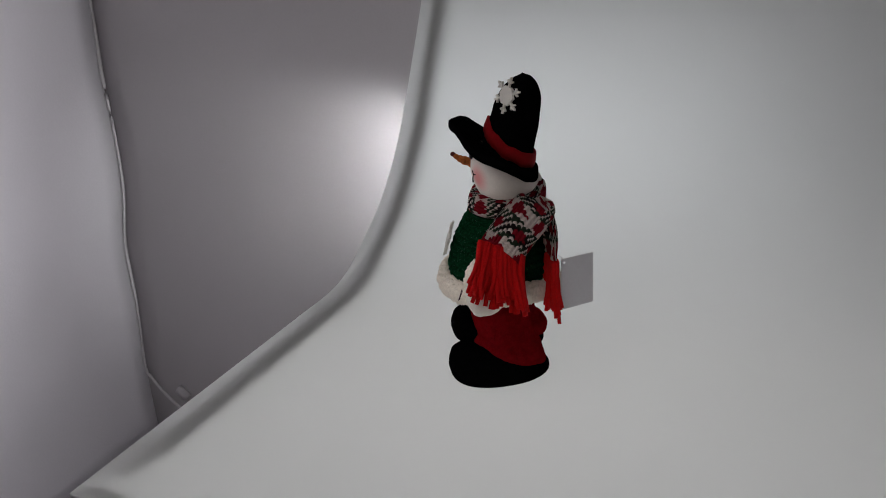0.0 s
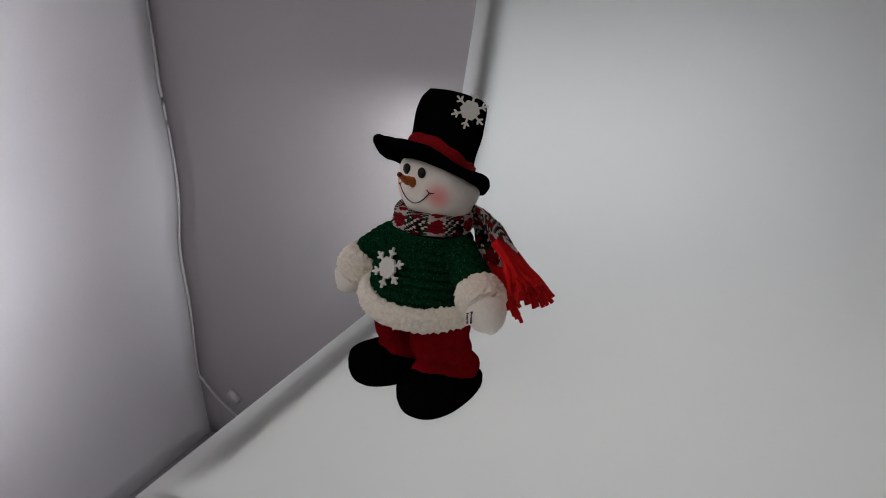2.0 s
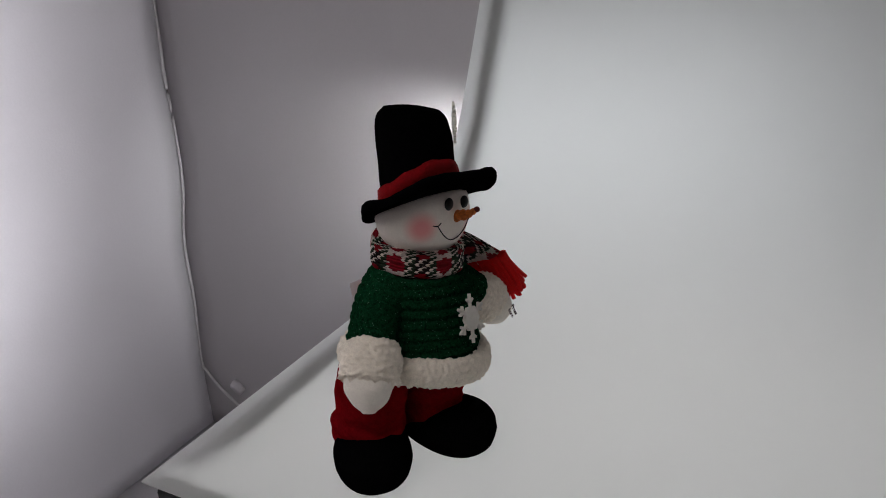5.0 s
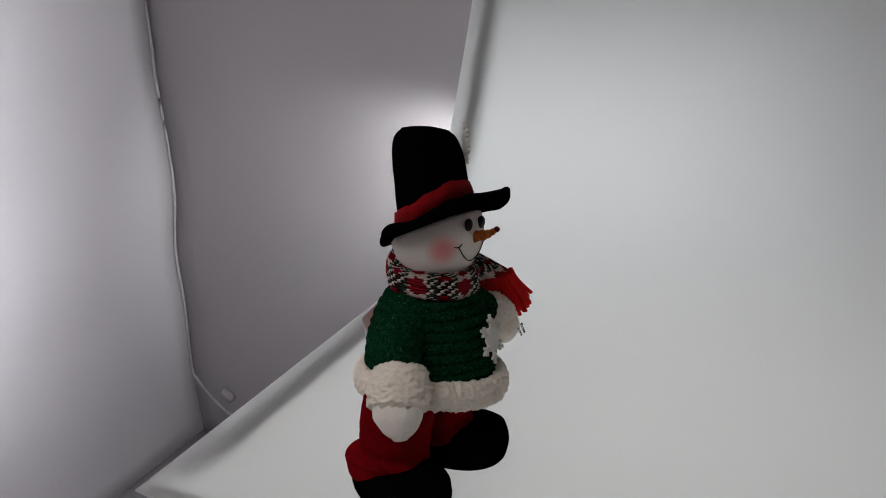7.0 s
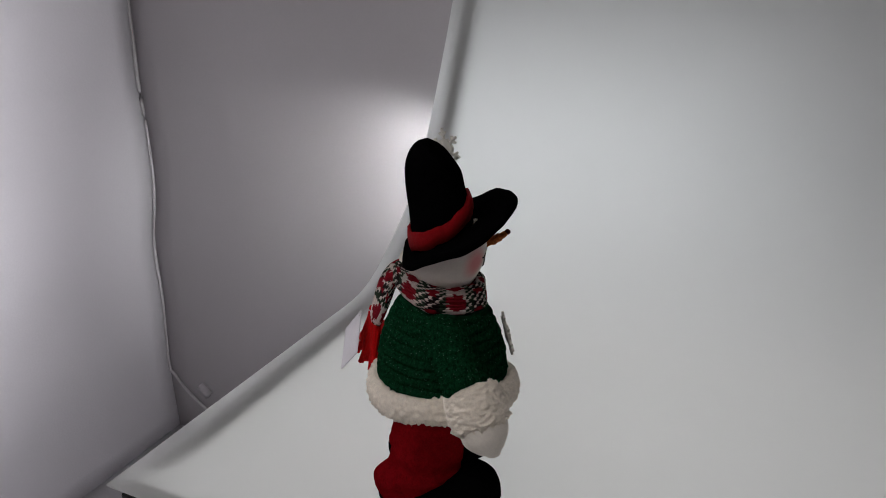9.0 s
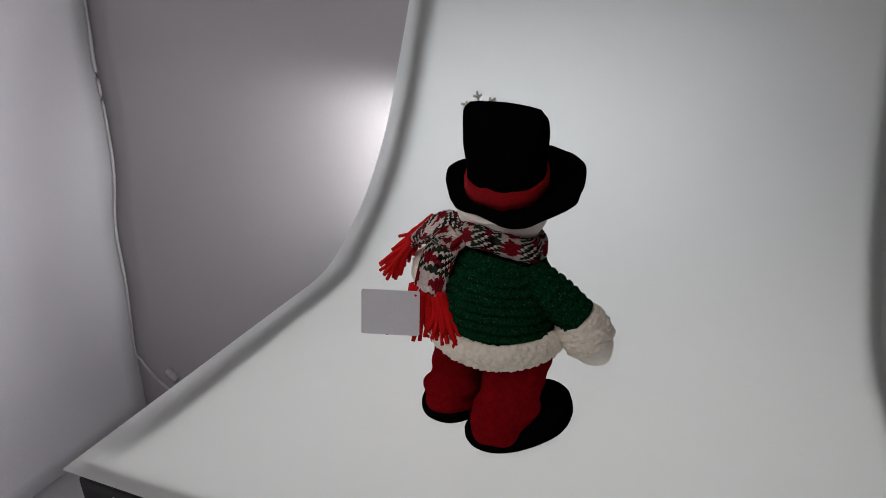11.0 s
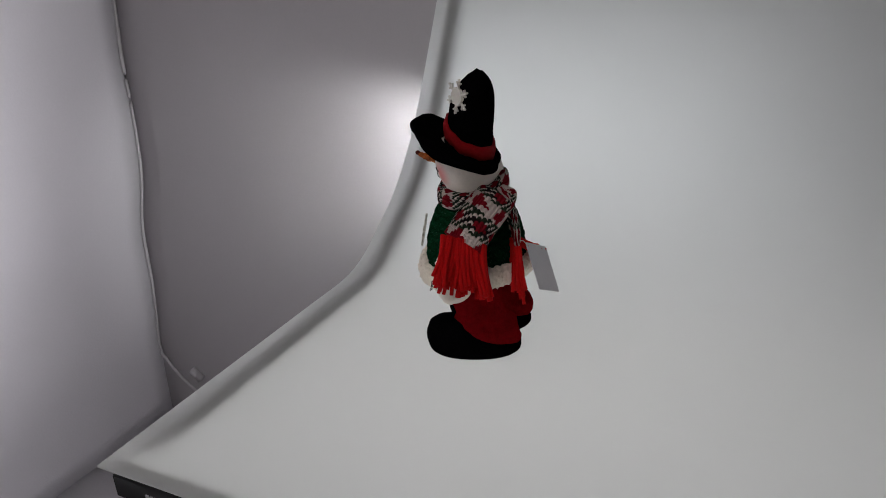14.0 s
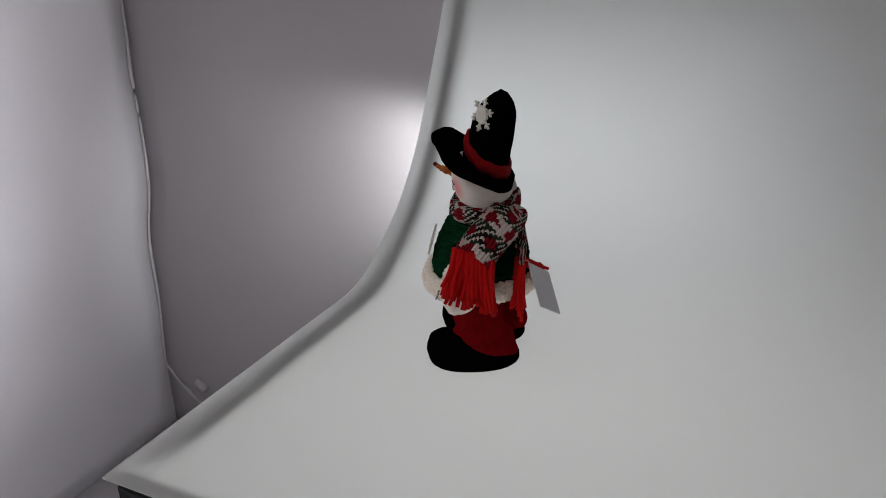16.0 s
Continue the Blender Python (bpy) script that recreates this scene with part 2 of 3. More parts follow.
def ball(c, r, u=32, v=20):
    bm = bmesh.new()
    bmesh.ops.create_uvsphere(bm, u_segments=u, v_segments=v, radius=1)
    bmesh.ops.scale(bm, vec=r, verts=bm.verts)
    bmesh.ops.translate(bm, vec=c, verts=bm.verts)
    return bm


def roughen(bm, fun):
    """Moves each vertex along its normal by fun(place)."""
    bm.normal_update()
    for v, d in [(v, v.normal * fun(v.co)) for v in bm.verts]:
        v.co += d
    return bm


def curls(size, depth):
    def fun(co):
        q = co / size
        return depth * (noise.noise(q) + 0.6 * noise.noise(q * 2.3 + Vector((5, 1, 3))) + 0.25)
    return fun


# ---------- the booth: white cloth round a shooting table ----------
FLOOR = -1.0
BACK = 1.12
SEAM = [(-1.235, BACK, -1.0), (-1.225, BACK, -0.735), (-1.198, BACK, -0.493), (-1.187, BACK, -0.293), (-1.141, BACK, -0.103), (-1.125, BACK, 0.070), (-1.123, BACK, 0.238), (-1.108, BACK, 0.381), (-1.09, BACK, 0.70), (-1.08, BACK, 1.1), (-1.075, BACK, 1.45)]


def booth():
    structure(part("floor", box(-1.6, 2.2, -1.6, 1.45, FLOOR - 0.03, FLOOR), M_FLOOR), "pale grey cloth floor of the photo booth")
    seam = smooth_path(SEAM, 40)
    # back wall: slack cloth, a little wavy
    rows = []
    for i, p in enumerate(seam):
        row = []
        for j in range(41):
            s = j / 40
            x = p.x * (1 - s) + 2.1 * s
            w = 0.012 * math.sin(3.1 * x + 1.2 * p.z) * min(1, s * 6) + 0.006 * min(1, s * 8) * noise.noise(Vector((x * 3, p.z * 2, 1)))
            row.append(Vector((x, BACK + w, p.z)))
        rows.append(row)
    bm = loft(rows, closed=False)
    solid(bm, (0, 0.012, 0))
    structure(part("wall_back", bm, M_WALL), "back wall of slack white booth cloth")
    rows = []
    for i, p in enumerate(seam):
        row = []
        for j in range(41):
            s = j / 40
            x = p.x * (1 - s) - 1.22 * s
            w = (0.010 * math.sin(2.6 * s * 3 + 0.8 * p.z) + 0.0025 * math.sin(34 * s + 1.4 * math.sin(2 * p.z))) * min(1, s * 6) + 0.006 * min(1, s * 8) * noise.noise(Vector((s * 6, p.z * 2, 7)))
            row.append(Vector((x + w, p.y * (1 - s) - 1.5 * s, p.z)))
        rows.append(row)
    bm = loft(rows, closed=False)
    solid(bm, (-0.003, 0, 0))
    structure(part("wall_left", bm, M_CLOTH), "side wall of thin white cloth, lit from outside")
    # unseen right, front and top cloth, added to close the booth; same darkened colour
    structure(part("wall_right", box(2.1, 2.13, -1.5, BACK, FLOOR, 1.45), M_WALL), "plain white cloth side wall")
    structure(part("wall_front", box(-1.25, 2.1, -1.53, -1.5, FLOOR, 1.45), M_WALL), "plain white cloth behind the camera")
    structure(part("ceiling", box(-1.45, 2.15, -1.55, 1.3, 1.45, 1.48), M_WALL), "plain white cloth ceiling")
    # seam tape up the corner, and the hem that runs out over the floor
    low = [(-0.85, BACK - 0.014, -0.985), (-0.95, BACK - 0.014, -0.955), (-1.048, BACK - 0.014, -0.902), (-1.14, BACK - 0.014, -0.835), (-1.195, BACK - 0.013, -0.775)]
    bm = tube(low + [(x + 0.006, y - 0.007, z) for x, y, z in SEAM[1:]], lambda s: 0.0044 + 0.0010 * math.sin(37 * s) * math.sin(11 * s), n=110, seg=8)
    structure(part("trim", bm, M_SEAM), "pale seam tape in the corner of the booth cloth")


def solid(bm, off):
    """Gives an open sheet a thickness."""
    faces = bm.faces[:]
    geo = bmesh.ops.extrude_face_region(bm, geom=faces)
    bmesh.ops.translate(bm, vec=off, verts=[g for g in geo["geom"] if isinstance(g, bmesh.types.BMVert)])


PROFILE = [(0.0, 0.0), (0.10, 0.0), (0.2, 0.0), (0.3, 0.0), (0.40, 0.0), (0.468, 0.0), (0.51, 0.0055), (0.551, 0.020), (0.602, 0.049), (0.655, 0.085), (0.699, 0.126), (0.743, 0.177), (0.777, 0.229), (0.82, 0.304), (0.873, 0.40), (0.922, 0.50), (0.965, 0.61), (1.0, 0.72), (1.03, 0.84)]
WIDE = 0.8


def shooting_table():
    t = tagged(new("shooting_table"), "shooting table with a curved opal plastic sheet", "photo table")
    path = smooth_path([(0, y, z) for y, z in PROFILE], 110)
    # the sheet: top and underside, 2.5 mm thick
    rings = []
    for p, d, a, b in frames(path):
        n = Vector((0, -d.z, d.y))
        row = [Vector((WIDE * j / 24, p.y, p.z)) for j in range(25)]
        rings.append(row + [q - n * 0.0025 for q in row[::-1]])
    part("sheet", loft(rings), M_SHEET, t, "white translucent plastic sheet swept up at the back")
    for x, r in ((0.037, 0.0170), (WIDE - 0.016, 0.008)):
        under = []
        for p, d, a, b in frames(path):
            n = Vector((0, -d.z, d.y))
            dip = 0.045 * max(0.0, 1 - p.y / 0.095) ** 0.7 if x < 0.1 else 0.0
            under.append(Vector((x, p.y, p.z - dip)) - n * (r + 0.0037))
        part("side_tube", tube(under[3:], r, n=110, seg=16, up=Vector((1, 0, 0))), M_GREY_TUBE, t)
    part("front_bar", box(0.014, WIDE - 0.014, 0.003, 0.020, -0.038, -0.009, 0.002), M_BLACK_METAL, t, "black front bar with worn white lettering")
    for i in range(3):
        part("letter_bar", box(0.060 + i * 0.0058, 0.0640 + i * 0.0058, 0.0018, 0.0029, -0.032, -0.020), M_PRINT, t)
    for x in (0.027, WIDE - 0.027):
        for y in (0.12, 0.44):
            part("leg", tube([(x, y, -0.030), (x, y, -0.4), (x, y, FLOOR + 0.001)], 0.0115, n=6, up=Vector((1, 0, 0))), M_BLACK_METAL, t)
    part("back_post", tube([(WIDE + 0.014, 0.56, 0.02), (WIDE + 0.03, 0.76, 0.19), (WIDE + 0.065, 0.97, 0.55), (WIDE + 0.08, 1.06, 0.86)], 0.012, n=24, up=Vector((1, 0, 0))), M_BLACK_METAL, t)
    return t


def cloth_tab():
    """A stub of webbing that hangs from the back cloth."""
    ob = part("webbing_tab", box(-0.024, 0.024, -0.012, 0.010, -0.016, 0.016, 0.003), M_SEAM)
    ob.matrix_world = pose(-1.075, BACK - 0.004, -0.815, 0, 38, 0)
    tagged(ob, "small white webbing tab sewn to the booth cloth", "tab")


# ---------- the plush snowman: built facing -y, base at the origin ----------
HUB = Vector((0, 0, 0.025))  # the upper part sways about this


def superloop(c, rx, ry, n=48, power=2.0):
    out = []
    for j in range(n):
        w = 2 * math.pi * j / n
        cw, sw = math.cos(w), math.sin(w)
        k = (abs(cw) ** power + abs(sw) ** power) ** (-1 / power)
        out.append(Vector((c[0] + rx * cw * k, c[1] + ry * sw * k, c[2])))
    return out


def table_of(rows, s):
    """Soft look-up in rows of (key, values...)."""
    keys = [r[0] for r in rows]
    return [float(np.interp(s, keys, [r[i] for r in rows])) for i in range(1, len(rows[0]))]


def boot(side):
    rows = [(0.0, 0.034, 0.055, 0.001), (0.004, 0.0378, 0.0595, 0.001), (0.010, 0.0392, 0.0605, 0.0), (0.018, 0.0385, 0.0550, -0.0075), (0.027, 0.0365, 0.0460, -0.0155), (0.035, 0.0305, 0.036, -0.023), (0.041, 0.019, 0.021, -0.030), (0.0435, 0.004, 0.005, -0.033)]
    rings = []
    for i in range(26):
        z = 0.0435 * (i / 25) ** 0.8
        rx, ry, cy = table_of(rows, z)
        rings.append(superloop((side * 0.042, cy, z), rx, ry, 40, 2.25))
    bm = loft(rings)
    bmesh.ops.rotate(bm, cent=(side * 0.042, 0, 0), matrix=Matrix.Rotation(radians(7 if side > 0 else -23), 3, "Z"), verts=bm.verts)
    return roughen(bm, lambda c: 0.0009 * noise.noise(c * 60) if c.z > 0.004 else 0.0)


def trouser(side):
    rows = [(0.010, 0.028, 0.034, 0.021), (0.017, 0.0315, 0.0405, 0.019), (0.028, 0.0335, 0.0425, 0.017), (0.039, 0.0335, 0.0385, 0.013), (0.050, 0.0320, 0.0340, 0.010), (0.066, 0.0335, 0.0335, 0.006), (0.09, 0.0365, 0.035, 0.002), (0.115, 0.030, 0.030, 0.0)]
    rings = []
    for i in range(40):
        z = 0.010 + 0.105 * i / 39
        rx, ry, cy = table_of(rows, z)
        rings.append(superloop((side * 0.037, cy, z), rx, ry, 48))

    def folds(c):
        w = math.atan2(c.y, c.x - side * 0.037)
        hang = 0.0016 * math.sin(5 * w + 25 * c.z + side) * min(1, c.z / 0.05)
        slump = 0.0026 * math.sin(230 * c.z + 1.3 * math.sin(2 * w + side)) * max(0, 1 - abs(c.z - 0.038) / 0.03)
        return hang + slump + 0.0034 * noise.noise(c * 48)
    return roughen(loft(rings), folds)


def ribs(pitch, depth, wob=0.0016):
    def fun(co, along):
        k = abs(math.sin(math.pi * (along + wob * noise.noise(co * 40)) / pitch))
        return depth * (k ** 0.5 - 0.6) + 0.0009 * noise.noise(co * 420) + 0.0008 * noise.noise(co * 150)
    return fun


def sweater_body():
    rows = [(0.098, 0.056, 0.054), (0.106, 0.0625, 0.0605), (0.122, 0.0645, 0.0625), (0.145, 0.0625, 0.0600), (0.165, 0.058, 0.0545), (0.182, 0.051, 0.047), (0.192, 0.044, 0.041), (0.199, 0.035, 0.033)]
    rings = []
    for i in range(110):
        z = 0.098 + 0.101 * i / 109
        rx, ry = table_of(rows, z)
        rings.append(superloop((0, -0.0045 + 0.03 * (z - 0.15), z), rx, ry, 120))
    f = ribs(0.0092, 0.0056)
    return roughen(loft(rings), lambda c: f(c, c.z + 0.05 * c.y * 0.4))


def sleeve(points, r0, r1):
    path = smooth_path(points, 60)
    rings, along = [], 0
    for i, (p, d, a, b) in enumerate(frames(path)):
        s = i / 59
        along += (p - path[i - 1]).length if i else 0
        r = r0 * (1 - s) + r1 * s
        ring = []
        for j in range(48):
            w = 2 * math.pi * j / 48
            q = p + (a * math.cos(w) + b * math.sin(w)) * r
            k = abs(math.sin(math.pi * (along + 0.0016 * noise.noise(q * 40)) / 0.0088)) ** 0.6
            q += (q - p).normalized() * (0.0030 * (k - 0.6) + 0.0009 * noise.noise(q * 420))
            ring.append(q)
        rings.append(ring)
    return loft(rings)


def fleece_ring():
    rings = []
    for i in range(46):
        w = 2 * math.pi * i / 46
        r, z = 0.0655 + 0.0105 * math.cos(w), 0.1090 + 0.0140 * math.sin(w)
        rings.append((r, z))
    bm = bmesh.new()
    rows = []
    for j in range(300):
        a = 2 * math.pi * j / 300
        dip = 0.004 * math.sin(a * 2 + 0.7)
        rows.append([Vector((1.03 * r * math.cos(a), 1.0 * r * math.sin(a) - 0.0065, z + dip)) for r, z in rings])
    rows.append(rows[0])
    loft(rows, bm, cap=False)
    bmesh.ops.remove_doubles(bm, verts=bm.verts, dist=1e-6)
    return roughen(bm, curls(0.0038, 0.0027))


def fleece_cuff(a, b, ra, rb):
    rows = [(0, 0.75), (0.1, 1.0), (0.5, 1.08), (0.85, 1.0), (1.0, 0.7)]
    bm = tube([a, a.lerp(b, 0.5), b], lambda s: (ra + (rb - ra) * s) * table_of(rows, s)[0], n=48, seg=84)
    return roughen(bm, curls(0.0038, 0.0027))


def mitten(a, b, r):
    bm = tube([a, a.lerp(b, 0.4), b], lambda s: r * max(0.12, (1 - max(0, (s - 0.55) / 0.45) ** 2.4)) ** 0.5 * (0.85 + 0.25 * math.sin(math.pi * min(1, s * 1.1))), n=26, seg=28)
    return roughen(bm, lambda c: 0.0012 * noise.noise(c * 90))


def snowflake(r):
    """A six-armed flake in the xz plane, 2.4 mm thick."""
    bm = bmesh.new()
    t = 0.0012

    def bar(p, q, w):
        d = (q - p).normalized()
        s = Vector((-d.z, 0, d.x)) * w
        e = d * w * 0.6
        loop = [p - s, p + s, q + s, q + e + s * 0.5, q + e - s * 0.5, q - s]
        loft([[v + Vector((0, -t, 0)) for v in loop], [v + Vector((0, t, 0)) for v in loop]], bm)

    hexa = [Vector((math.sin(math.pi * (k + 0.5) / 3), 0, math.cos(math.pi * (k + 0.5) / 3))) * r * 0.54 for k in range(6)]
    loft([[v + Vector((0, -t * 1.3, 0)) for v in hexa], [v + Vector((0, t * 1.3, 0)) for v in hexa]], bm)
    for k in range(6):
        a = math.pi * k / 3
        u = Vector((math.sin(a), 0, math.cos(a)))
        bar(u * r * 0.4, u * r * 0.97, r * 0.055)
        for turn in (-1, 1):
            b = a + turn * radians(56)
            v = Vector((math.sin(b), 0, math.cos(b)))
            bar(u * r * 0.66, u * r * 0.66 + v * r * 0.22, r * 0.050)
    return bm


def brim_height(x, y):
    k = (x / 0.071) ** 2
    return 0.2645 - 0.50 * (y + 0.017) + 0.001 * k + 0.003 * max(0.0, -(y + 0.017) / 0.0488) * max(0.0, 1 - k)


def hat_brim():
    rings = []
    prof = []
    for i in range(14):  # top, from the crown out, round the edge, back below
        prof.append((0.40 + 0.60 * i / 13, 0.0025))
    prof += [(1.03, 0.0046), (1.06, 0.0026), (1.065, -0.001), (1.055, -0.0036), (1.03, -0.0050)]
    for i in range(14):
        prof.append((1.0 - 0.60 * i / 13, -0.0035))
    for k, h in prof:
        ring = []
        for j in range(96):
            w = 2 * math.pi * j / 96
            wav = 1 + 0.03 * math.sin(3 * w + 1) + 0.02 * math.sin(7 * w)
            x, y = 0.0715 * k * wav * math.cos(w), -0.017 + 0.0488 * k * wav * math.sin(w)
            z = brim_height(x, y) + h + 0.0022 * math.sin(5 * w + 0.6) * max(0, k - 0.6) / 0.4
            ring.append(Vector((x, y, z)))
        rings.append(ring)
    rings.append(rings[0])
    bm = loft(rings, cap=False)
    bmesh.ops.remove_doubles(bm, verts=bm.verts, dist=1e-6)
    return roughen(bm, lambda c: 0.0010 * noise.noise(c * 70))


def crown_point(s, w, grow=0.0):
    a = 0.0388 + 0.0098 * s + grow
    b = 0.0275 - 0.002 * s + grow
    if s > 0.55:
        b *= math.sqrt(max(0.0, 1 - ((s - 0.55) / 0.45) ** 2.2))
    if s > 0.88:
        a *= math.sqrt(max(0.0, 1 - 0.30 * ((s - 0.88) / 0.12) ** 2.6))
    cw, sw = math.cos(w), math.sin(w)
    k = (abs(cw) ** 2.3 + abs(sw) ** 2.3) ** (-1 / 2.3)
    x, y = a * cw * k, b * sw * k
    y0 = -0.004 + 0.0150 * s
    z0 = brim_height(a * cw * k, y + y0)
    z1 = 0.345 - 0.004 * (x / 0.046) ** 2 + 0.13 * (y + y0) - 0.05 * x
    return Vector((x, y + y0, z0 * (1 - s) + z1 * s))


def hat_crown():
    rings = [[crown_point(s / 30, 2 * math.pi * j / 72) for j in range(72)] for s in range(31)]
    bm = loft(rings)
    return roughen(bm, lambda c: 0.0014 * noise.noise(c * 45) if c.z < 0.344 else 0.0)


def hat_band():
    prof = [(0.004, 0.0005), (0.004, 0.0030), (0.012, 0.0040), (0.0205, 0.0030), (0.0210, 0.0005)]
    rings = []
    for h, g in prof:
        ring = []
        for j in range(90):
            w = 2 * math.pi * j / 90
            low = crown_point(0, w)
            s = (h + 0.0007 * math.sin(9 * w) + 0.010 * max(0.0, -math.sin(w)) ** 1.5) / (0.345 - low.z)
            ring.append(crown_point(s, w, g))
        rings.append(ring)
    return roughen(loft(rings, cap=False), lambda c: 0.0009 * noise.noise(c * 220))


def scarf_ring():
    prof = []
    for i in range(20):
        w = 2 * math.pi * i / 20
        prof.append((0.0388 + 0.0064 * math.copysign(abs(math.cos(w)) ** 0.6, math.cos(w)) - 0.10 * 0.0120 * math.sin(w), 0.0120 * math.copysign(abs(math.sin(w)) ** 0.6, math.sin(w))))
    rows = []
    n = 120
    for j in range(n + 1):
        a = 2 * math.pi * j / n
        lump = 1 + 0.02 * math.sin(5 * a) + 0.015 * math.sin(9 * a + 1)
        rows.append([Vector((1.06 * r * lump * math.cos(a), 0.98 * r * lump * math.sin(a) - 0.003, 0.2075 + 0.06 * r * math.sin(a) + 0.009 * max(0.0, math.sin(a)) ** 2 + z)) for r, z in prof])
    bm = loft(rows, cap=False, uvs=lambda i, j: (i / n * 0.29, j / 20 * 0.085))
    return roughen(bm, lambda c: 0.0012 * noise.noise(c * 80))


def scarf_tail(points, across, wide):
    path = smooth_path(points, 40)
    rings = []
    length = sum((path[i + 1] - path[i]).length for i in range(39))
    side0 = Vector(across).normalized()
    for i, (p, d, a, b) in enumerate(frames(path)):
        side = (side0 - d * side0.dot(d)).normalized()
        up = d.cross(side)
        w = wide * (0.80 + 0.20 * min(1, i / 20))
        ring = []
        for j in range(28):
            t = 2 * math.pi * j / 28
            c, s = math.cos(t), math.sin(t)
            ring.append(p + side * (w / 2 * math.copysign(abs(c) ** 0.6, c)) + up * (0.0042 * math.copysign(abs(s) ** 0.7, s) + 0.0018 * math.sin(3 * c + i * 0.15)))
        rings.append(ring)
    return loft(rings, uvs=lambda i, j: (i / 39 * length, j / 28 * wide * 2.05)), path


def fringe(end, way, across, wide, seed, count=26, long=0.05, spread=0.25, drop=0.02, loose=0.12):
    """A tassel of soft yarn ends."""
    rnd = random.Random(seed)
    bm = bmesh.new()
    way, across = Vector(way).normalized(), Vector(across).normalized()
    out = way.cross(across)
    for k in range(count):
        s = (k + 0.5) / count * 2 - 1
        p0 = Vector(end) + across * (s * wide / 2) + out * rnd.uniform(-0.003, 0.003) - way * 0.004
        ln = long * rnd.uniform(0.82, 1.1)
        fan = across * (s * spread + 0.10 * math.sin(9 * s + seed) + rnd.uniform(-0.07, 0.07)) + out * rnd.uniform(-loose, loose)
        p = [p0]
        for i in (1, 2, 3):
            f = i / 3
            p.append(p0 + (way + fan * f) * (ln * f) + Vector((0, 0, -drop * f * f)) + Vector([rnd.uniform(-1, 1) * 0.0022 * f for _ in range(3)]))
        tube(p, lambda u: 0.0028 * (1 - 0.2 * u), n=9, seg=6, bm=bm)
    return bm


HEAD_C, HEAD_R = Vector((0.004, -0.004, 0.249)), Vector((0.0515, 0.0410, 0.0490))


def on_face(x, z, lift=0.0):
    """The point of the face at x, z."""
    u, w = (x - HEAD_C.x) / HEAD_R.x, (z - HEAD_C.z) / HEAD_R.z
    return Vector((x, HEAD_C.y - (HEAD_R.y + lift) * math.sqrt(max(0.0, 1 - u * u - w * w)), z))


def word_mesh(text, size):
    cu = bpy.data.curves.new("word", "FONT")
    cu.body, cu.size, cu.extrude, cu.offset, cu.align_x, cu.align_y = text, size, 0.0002, 0.00015, "CENTER", "CENTER"
    ob = bpy.data.objects.new("word", cu)
    scene.collection.objects.link(ob)
    bpy.context.view_layer.update()
    me = bpy.data.meshes.new_from_object(ob.evaluated_get(bpy.context.evaluated_depsgraph_get()))
    bpy.data.objects.remove(ob)
    return me


